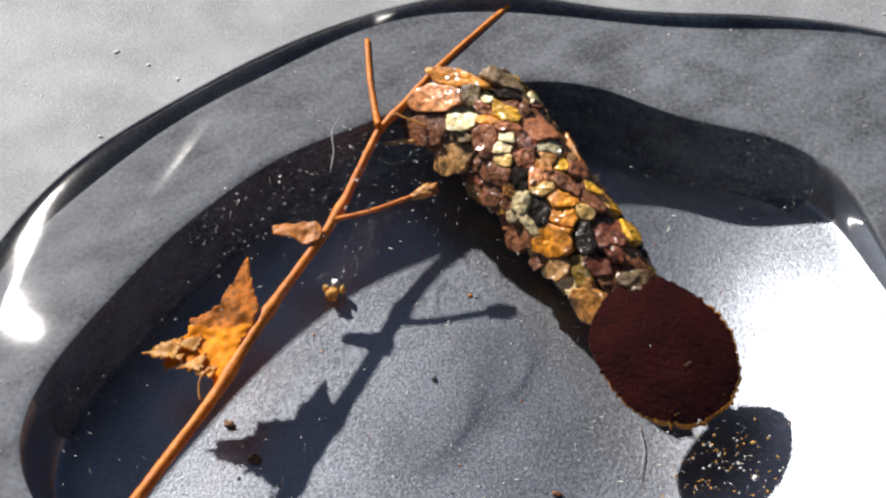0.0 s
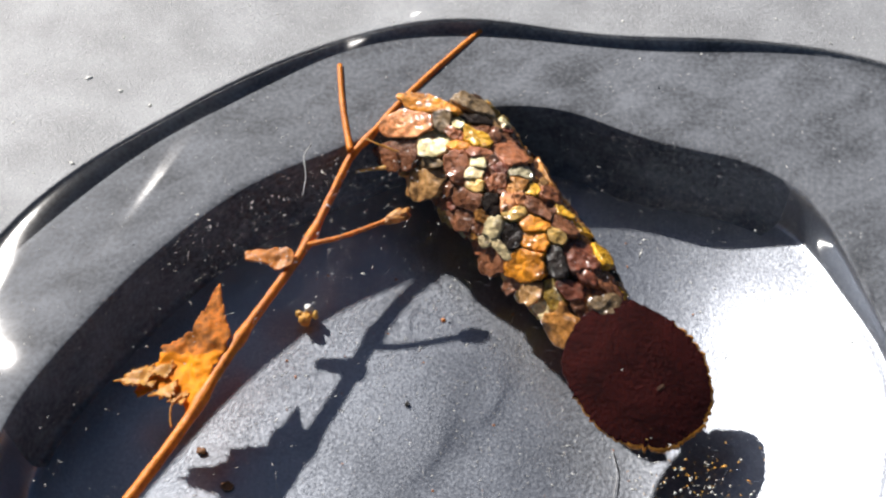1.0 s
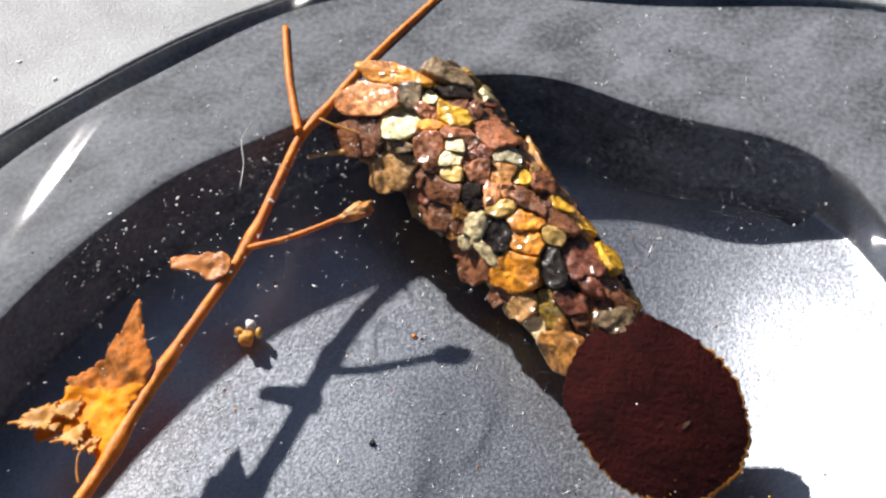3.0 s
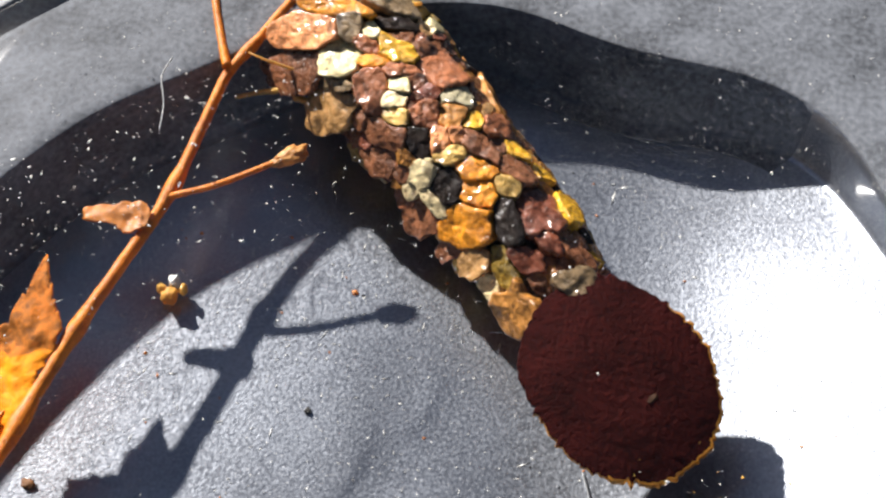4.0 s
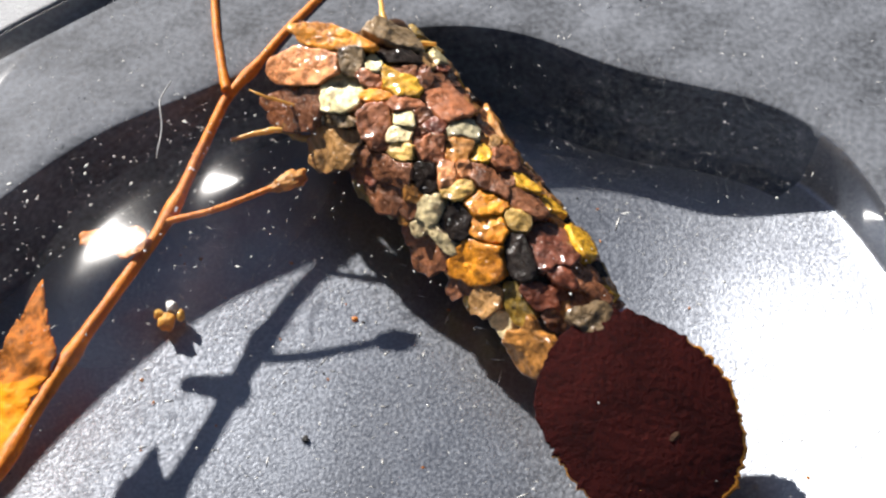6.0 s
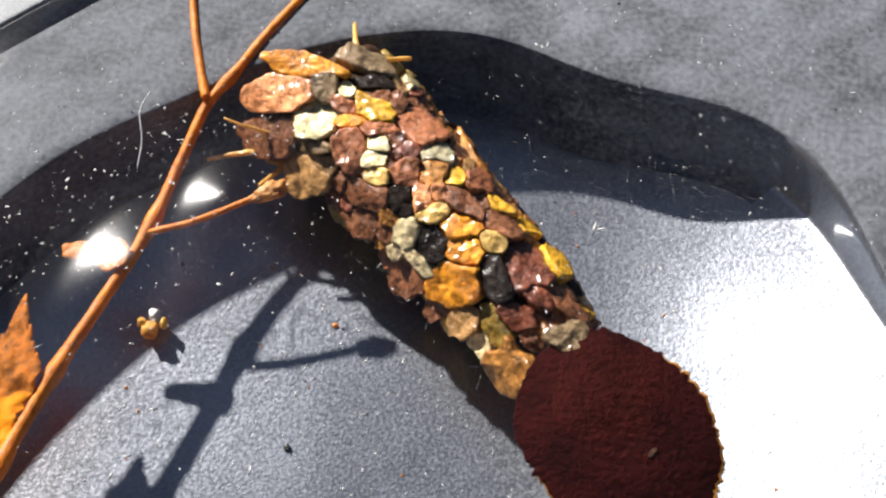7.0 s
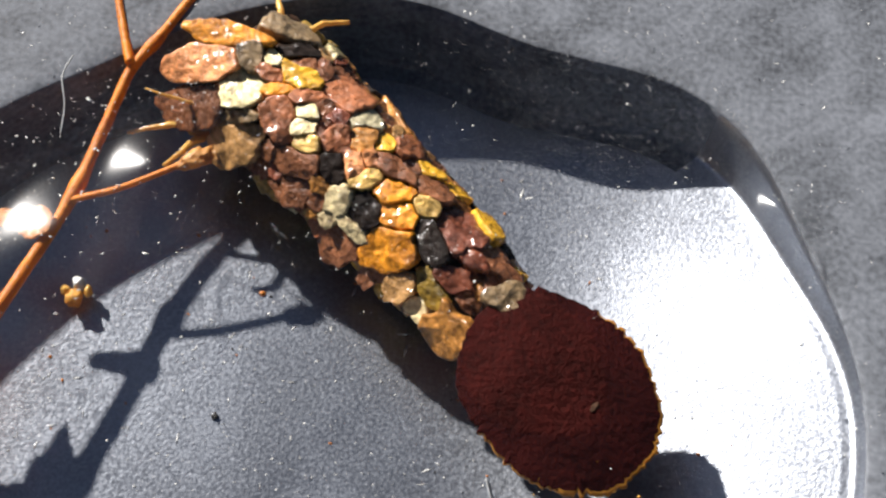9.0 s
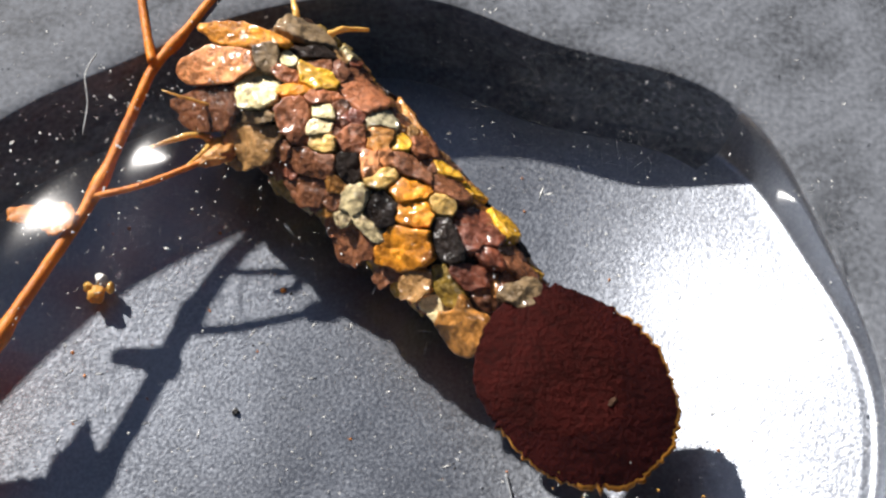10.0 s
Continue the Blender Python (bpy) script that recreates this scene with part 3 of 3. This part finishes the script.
def blade(name, lobes, r0, x, y, z, mat, label, ragged=0.12, seed=0.0, tilt=(0, 0, 0), thick=0.07, outline=()):
    """A torn piece of leaf: a thin uneven sheet whose outline has lobes (angle, reach, width), or turns of its own (angle, reach)."""
    bm = bmesh.new()
    turn = pose(0, 0, 0, *tilt)
    n, rings = 260, 14
    faces = []
    for side in (0, 1):
        grid = []
        for i in range(1, rings + 1):
            q = i / rings
            ring = []
            for k in range(n):
                a = 2 * math.pi * k / n
                r = r0
                for b, reach, wide in lobes:
                    d = (a - radians(b) + math.pi) % (2 * math.pi) - math.pi
                    r += (reach - r0) * math.exp(-(d / radians(wide)) ** 2)
                if outline:
                    r = float(np.interp(math.degrees(a), [p[0] for p in outline], [p[1] for p in outline], period=360))
                c = Vector((math.cos(a), math.sin(a), seed))
                r *= 1 + ragged * (noise.noise(c * 5) + 0.7 * noise.noise(c * 12) + 0.5 * noise.noise(c * 27))
                px, py = r * q * math.cos(a), r * q * math.sin(a)
                pz = 0.22 * noise.noise(Vector((px * 0.8, py * 0.8, seed))) + 0.1 * noise.noise(Vector((px * 2.2, py * 2.2, seed)))
                ring.append(bm.verts.new(turn @ Vector((px, py, pz - (thick if side else 0))) + Vector((x, y, z))))
            grid.append(ring)
        mid = bm.verts.new(turn @ Vector((0, 0, -thick if side else 0)) + Vector((x, y, z)))
        for k in range(n):
            bm.faces.new((mid, grid[0][k], grid[0][(k + 1) % n]))
        for g, h in zip(grid, grid[1:]):
            for k in range(n):
                bm.faces.new((g[k], h[k], h[(k + 1) % n], g[(k + 1) % n]))
        faces.append(grid[-1])
    for k in range(n):
        bm.faces.new((faces[0][k], faces[1][k], faces[1][(k + 1) % n], faces[0][(k + 1) % n]))
    bmesh.ops.recalc_face_normals(bm, faces=bm.faces)
    return part(name, bm, mat, stalk, label)


LEAF_EDGE = [(53, 2.4), (78, 3.3), (88, 4.2), (92, 3.2), (98, 2.6), (104, 1.6), (137, 1.45), (159, 1.8), (184, 1.64), (197, 2.0), (202, 2.8), (209, 3.1),
             (224, 2.95), (230, 2.2), (240, 1.95), (247, 2.3), (262, 2.0), (280, 2.5), (297, 2.05), (330, 1.4), (354, 1.25), (380, 1.5)]
SCRAP_EDGE = [(0, 0.6), (60, 0.5), (120, 0.5), (165, 0.9), (183, 2.0), (197, 1.95), (206, 1.3), (225, 0.85), (270, 0.9), (310, 0.8)]
leaf = blade("leaf", [], 1.5, -11.17, -6.96, 3.45, M_LEAF, "torn, decayed leaf, bright orange below and brown above", 0.13, 0.0, (7, -7, 0),
             outline=LEAF_EDGE)
leaf.data.materials.append(M_BROWN)
for face in leaf.data.polygons:
    x, y = face.center.x / U, face.center.y / U
    face.material_index = 1 if y > -6.5 + 0.12 * (x + 11) + 0.5 * noise.noise(Vector((x * 1.5, y * 1.5, 0))) else 0


for x, y, r0, seed in [(-13.43, -8.2, 0.5, 11.0), (-12.4, -7.65, 0.35, 12.0), (-11.8, -8.7, 0.38, 13.0), (-11.1, -9.05, 0.3, 14.0), (-12.8, -8.5, 0.2, 15.0)]:
    blade("leaf_fringe", [(200, r0 * 1.9, 26), (60, r0 * 1.5, 20), (310, r0 * 1.4, 18)], r0, x, y, 3.36, M_LACE, "pale frayed shred at the leaf edge",
          0.55, seed, (-14, -10, 0), 0.1).parent = leaf
part("leaf_fringe", rod([(-11.0, -8.9, 3.4), (-11.25, -9.6, 3.5), (-11.1, -10.3, 3.45), (-10.9, -10.7, 3.4)], lambda t: 0.05, steps=6, sides=6, seed=4),
     M_LACE, leaf, "thin pale thread")
blade("leaf_scrap", [], 0.4, -8.44, 0.04, 3.68, M_SCRAP, "small torn orange-brown leaf scrap", 0.07, 3.0, outline=SCRAP_EDGE)


def bud():
    """A dry, crumpled bud with a frayed tip."""
    bm = bmesh.new()
    bmesh.ops.create_icosphere(bm, subdivisions=4, radius=1.0)
    turn = pose(-3.15, 3.42, 3.95, 0, -10, 32)
    for v in bm.verts:
        d = v.co.normalized()
        k = 1 + 0.3 * noise.noise(d * 2.2 + Vector((4, 0, 0))) + 0.22 * noise.noise(d * 6 + Vector((0, 7, 0)))
        v.co = turn @ Vector((d.x * 0.75 * k, d.y * (0.36 + 0.18 * d.x) * k, d.z * 0.24 * k))
    return part("bud", bm, M_BUD, stalk, "dry reddish bud at the branch tip")


bud()


# ---- floating and sunken bits ----
def pebble(name, x, y, z, sx, sy, sz, mat, seed, label, category):
    bm = bmesh.new()
    bmesh.ops.create_icosphere(bm, subdivisions=3, radius=1.0)
    for v in bm.verts:
        k = 1 + 0.45 * noise.noise(v.co * 1.6 + Vector((seed, 0, 0)))
        v.co = Vector((v.co.x * sx * k, v.co.y * sy * k, v.co.z * sz * k))
    ob = part(name, bm, mat, None)
    ob.location = Vector((x, y, z)) * U
    return tagged(ob, label, category)


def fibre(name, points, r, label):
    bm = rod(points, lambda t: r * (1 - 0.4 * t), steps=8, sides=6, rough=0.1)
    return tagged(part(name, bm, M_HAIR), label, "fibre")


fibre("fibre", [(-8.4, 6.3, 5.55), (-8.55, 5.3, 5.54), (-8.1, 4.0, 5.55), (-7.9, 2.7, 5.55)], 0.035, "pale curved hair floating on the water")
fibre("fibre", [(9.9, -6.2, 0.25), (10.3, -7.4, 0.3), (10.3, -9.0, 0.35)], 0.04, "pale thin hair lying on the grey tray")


crumb = empty("debris_crumb", -7.08, -1.7, 0.62)
tagged(crumb, "tiny tan crumb of debris lying in the water", "debris")
for i, (dx, dy, dz, r, mt) in enumerate([(0, 0, 0, 0.34, M_LACE), (-0.45, 0.25, 0.05, 0.2, M_LEG), (0.4, 0.35, 0.02, 0.2, M_LEG), (0.02, 0.62, 0.12, 0.24, M_DUST)]):
    bm = bmesh.new()
    bmesh.ops.create_icosphere(bm, subdivisions=3, radius=r)
    for v in bm.verts:
        v.co = v.co * (1 + 0.5 * noise.noise(v.co * 5 + Vector((i, 0, 0)))) + Vector((dx, dy, dz))
    part("crumb_piece", bm, mt, crumb)
pebble("grit", 0.0, 0.0, 0.05, 0.13, 0.1, 0.08, M_SCRAP, 1.0, "tiny orange grain on the grey tray", "grit")
pebble("grit", -10.2, -10.1, 0.2, 0.3, 0.2, 0.08, M_CRUMB, 3.0, "tan grain sunk on the grey tray", "grit")
pebble("grit", -8.35, -11.7, 0.2, 0.3, 0.26, 0.1, M_CRUMB, 4.0, "brown grain sunk on the grey tray", "grit")
pebble("grit", 6.55, -10.5, 0.15, 0.26, 0.12, 0.08, M_CRUMB, 6.0, "reddish crumb sunk on the grey tray", "grit")
pebble("grit", -0.7, -5.4, 0.06, 0.13, 0.14, 0.1, M_DIRT, 2.0, "tiny black grain on the grey tray", "grit")


def scatter(name, count, where, size, mat, label, seed, longer=1.0):
    """Specks too many to count, in one mesh."""
    r = random.Random(seed)
    corners = [Vector(c) for c in ((1, 0, 0), (0, 1, 0), (-1, 0, 0), (0, -1, 0), (0, 0, 1), (0, 0, -1))]
    sides = [(0, 1, 4), (1, 2, 4), (2, 3, 4), (3, 0, 4), (1, 0, 5), (2, 1, 5), (3, 2, 5), (0, 3, 5)]
    verts, faces = [], []
    for i in range(count):
        c = Vector(where(r))
        k = size * math.exp(r.gauss(0, 0.4))
        stretch = r.uniform(0.6, 1.9) * longer
        way = Matrix.Rotation(r.uniform(0, 6.28), 3, "Z")
        n = len(verts)
        for v in corners:
            verts.append((c + way @ Vector((v.x * stretch * r.uniform(0.7, 1.2), v.y * r.uniform(0.7, 1.2), v.z * 0.6)) * k) * U)
        faces += [tuple(n + q for q in f) for f in sides]
    me = bpy.data.meshes.new(name)
    me.from_pydata(verts, [], faces)
    for p in me.polygons:
        p.use_smooth = True
    me.materials.append(mat)
    return tagged(new(name, me), label, "dust", kind="stuff")


def on_water(r):
    a = r.uniform(0, 2 * math.pi)
    q = math.sqrt(r.random()) * float(harmonics(SHORE, a)) * 0.93
    x, y = CENTRE[0] + q * math.cos(a), CENTRE[1] + q * math.sin(a)
    if math.hypot(x - 11.5, y + 4.9) < 4.6:
        return on_water(r)
    return x, y, LEVEL + 0.02


def on_right_water(r):
    x, y = r.gauss(14.0, 4.5), r.gauss(6.5, 3.0)
    return x, y, LEVEL + 0.015


def in_right_water(r):
    a = radians(max(r.gauss(45, 18), 20 + 8 * r.random()))
    q = float(harmonics(RIM, a)) * r.uniform(0.55, 1.02)
    return CENTRE[0] + q * math.cos(a), CENTRE[1] + q * math.sin(a), LEVEL - r.uniform(0.05, 0.5)


def on_left_water(r):
    x = r.uniform(-14.0, -2.0)
    return x, 6.0 + 0.75 * (x + 2.0) + r.gauss(0, 3.2), LEVEL + 0.015


def on_low_water(r):
    return r.gauss(14.0, 1.5), r.gauss(-10.2, 1.3), LEVEL + 0.01


def floor_at(x, y):
    a = np.array([math.atan2(y - CENTRE[1], x - CENTRE[0])])
    r = np.array([math.hypot(x - CENTRE[0], y - CENTRE[1])])
    return float(dish_height(x, y, r, a)[0])


def on_floor(r):
    a = r.uniform(0, 2 * math.pi)
    rr = math.sqrt(r.random()) * 0.8 * float(harmonics(RIM, a))
    x, y = CENTRE[0] + rr * math.cos(a), CENTRE[1] + rr * math.sin(a)
    return x, y, floor_at(x, y) + 0.015


def on_ledge(r):
    a = r.uniform(0, 2 * math.pi)
    q = float(harmonics(SHORE, a)) + r.uniform(0.5, 22)
    return CENTRE[0] + q * math.cos(a), CENTRE[1] + q * math.sin(a), LEDGE + float(step(a)) + 0.02


scatter("floating_dust", 900, on_water, 0.026, M_DUST, "fine pale dust floating on the water", 3)
scatter("floating_lint", 420, on_water, 0.012, M_DUST, "short pale lint floating on the water", 13, 4.5)
scatter("drifting_lint", 170, on_right_water, 0.011, M_DUST, "drifts of pale lint on the water", 16, 3.5)
# Silt, its size and count set to lighten the shaded band like haze.
scatter("hanging_silt", 30000, in_right_water, 0.0045, M_DUST, "cloud of fine pale silt, hazing the shaded band", 17)
scatter("drifting_dust", 420, on_left_water, 0.021, M_DUST, "white dust floating on the water", 18, 1.6)
scatter("gold_flecks", 110, on_low_water, 0.03, M_LEG, "golden flecks floating on the water", 19, 1.3)
scatter("white_flecks", 90, on_low_water, 0.036, M_DUST, "white flecks floating on the water", 20, 1.3)
scatter("floor_lint", 620, on_floor, 0.018, M_DUST, "short pale lint sunk on the tray", 14, 5.0)
scatter("floor_crumbs", 60, on_floor, 0.05, M_SCRAP, "tiny orange-brown crumbs sunk on the tray", 15)
scatter("floor_dust", 700, on_floor, 0.024, M_DUST, "fine pale dust sunk on the tray", 4)
scatter("floor_grit", 70, on_floor, 0.035, M_DIRT, "fine dark grit sunk on the tray", 5)
scatter("dry_dust", 260, on_ledge, 0.06, M_DUST, "pale dust on the dry tray", 6)


# ---- water mounds added to catch sun glints beside the twig ----
def crown(q):
    """The profile of a mound of water: round top, even flank, soft foot."""
    d = 1.6 - math.sqrt(q * q + 0.09)
    return 0.5 * (d + math.sqrt(d * d + 0.1)) / 1.6


def ripple(x, y, wide, length, turn, high, z=LEVEL, name="water_ripple", label="low mound of clear water added to catch a sun glint", category="ripple", group="ripples by the twig"):
    """A low smooth mound of water, shaped to catch the sun's glint; its middle is its origin."""
    me = bpy.data.meshes.new(name)
    n, rings = 72, 40
    c, k = math.cos(radians(turn)), math.sin(radians(turn))
    verts, faces = [(0.0, 0.0, crown(0.0) * high * U)], []
    for i in range(1, rings + 1):
        q = 2.4 * i / rings
        for j in range(n):
            a = 2 * math.pi * j / n
            u, v = q * length * math.cos(a), q * wide * math.sin(a)
            verts.append(((u * c - v * k) * U, (u * k + v * c) * U, crown(q) * high * U))
    faces += [(0, 1 + j, 1 + (j + 1) % n) for j in range(n)]
    for i in range(rings - 1):
        o = 1 + i * n
        faces += [(o + j, o + n + j, o + n + (j + 1) % n, o + (j + 1) % n) for j in range(n)]
    me.from_pydata(verts, [], faces)
    for p in me.polygons:
        p.use_smooth = True
    me.materials.append(M_GLINT_WATER)
    ob = new(name, me)
    ob.location = (x * U, y * U, z * U)
    return tagged(ob, label, category, group)


GLINT_MOUNDS = [(-4.0, 1.8, 1.2, 1.5, 70, 0.6), (-6.6, -1.4, 1.5, 2.3, 62, 0.74)]
ripples = [ripple(*row) for row in GLINT_MOUNDS]
# Beads added to stand for bright glints along the water's edge.
for x, y, z, wide, length, high in [(-4.6, 17.5, 5.2, 0.7, 0.7, 0.42), (-7.1, 14.4, LEVEL - 0.1, 0.9, 1.0, 0.54), (19.2, 4.0, LEVEL - 0.05, 0.5, 1.0, 0.66)]:
    ripple(x, y, wide, length, 110 if x > 0 else 35, high, z, "glint_bead", "small clear water bead added to catch a sun glint", "droplet", "water beads")


# ---- what moves ----
def motions():
    """The larva shifts in its hollow and feels about with its legs."""
    rows = [(0, -0.45, 1.35, 0.1, -4.6, 4.0, 2.5), (2, -0.45, 1.3, 0.1, -4.2, 3.8, 2.5), (3.5, -0.3, 1.5, 0.0, -4.3, 4.3, 4.0),
            (4.5, -0.35, 1.45, 0.0, -3.8, 4.8, 4.0), (6, 0.0, 0.95, 0.25, -2.2, 5.0, 4.5), (7.4, 0.02, 0.02, 0.0, -0.5, 0.0, 0.5),
            (8.5, -0.03, 0.0, 0.0, 1.0, 0.3, -1.0), (10, -0.3, -0.3, -0.05, 2.0, 0.3, -2.5)]
    walk(larva, [(t, pose((2.7 + x) * U, (4.43 + y) * U, z * U, roll, pitch, YAW + yaw)) for t, x, y, z, yaw, pitch, roll in rows])
    # The mounds lean to bring their glints in: time and lean in degrees.
    leans = [[(0, 16), (3.6, 16), (4.4, 4), (5, 0), (10, 0)], [(0, 14), (3.8, 14), (4.5, 7), (5, 0), (6, 0), (7.5, 2), (10, 2)]]
    for ob, (x, y, *rest), rows in zip(ripples, GLINT_MOUNDS, leans):
        walk(ob, [(t, pose(x * U, y * U, LEVEL * U, 0, lean, 0)) for t, lean in rows])
    # Time, swing, lift, and how far the leg is drawn back towards the opening.
    swings = [
        [(0, -4, 0, 0.3), (2, -2, 0, 0.25), (3.5, -3, 0, 0.2), (5, 3, 2, 0.1), (6, 2, 0, 0.0), (7.5, -5, 0, 0.0), (8.3, 2, 0, 0.0), (9, -4, 2, 0.0),
         (9.5, 0, 0, 0.0), (10, 6, 2, 0.0)],
        [(0, 0, 0, 2.2), (6, 0, 0, 2.0), (7.0, 4, 0, 0.8), (7.5, 8, 0, 0.1), (8.3, -6, 0, 0.0), (9, 5, 0, 0.0), (9.5, 0, 0, 0.0), (10, 7, 0, 0.2)],
        [(0, 10, 0, 1.5), (2, 12, 0, 1.5), (4, 6, 0, 1.3), (6, -6, 0, 1.0), (7.5, 5, 0, 0.6), (8.5, 3, 0, 0.3), (9.5, 0, 0, 0.0), (10, -4, 0, 0.0)],
        [(0, 0, 0, 2.0), (2, 0, 0, 1.9), (4, 5, 0, 0.9), (6, 6, 0, 0.3), (7.5, 3, 0, 0.4), (8.5, 6, 0, 0.2), (9.5, 0, 0, 0.0), (10, 3, 0, 0.0)],
    ]
    for ob, points, turns in zip(legs, LEG_POINTS, swings):
        hip = Vector(points[0])
        back = (hip - Vector(points[-1])).normalized()
        steps = [(t, hip + back * drawn, lift, swing) for t, swing, lift, drawn in turns]
        walk(ob, [(t, pose(p.x * U, p.y * U, p.z * U, lift, 0, swing)) for t, p, lift, swing in steps])


motions()
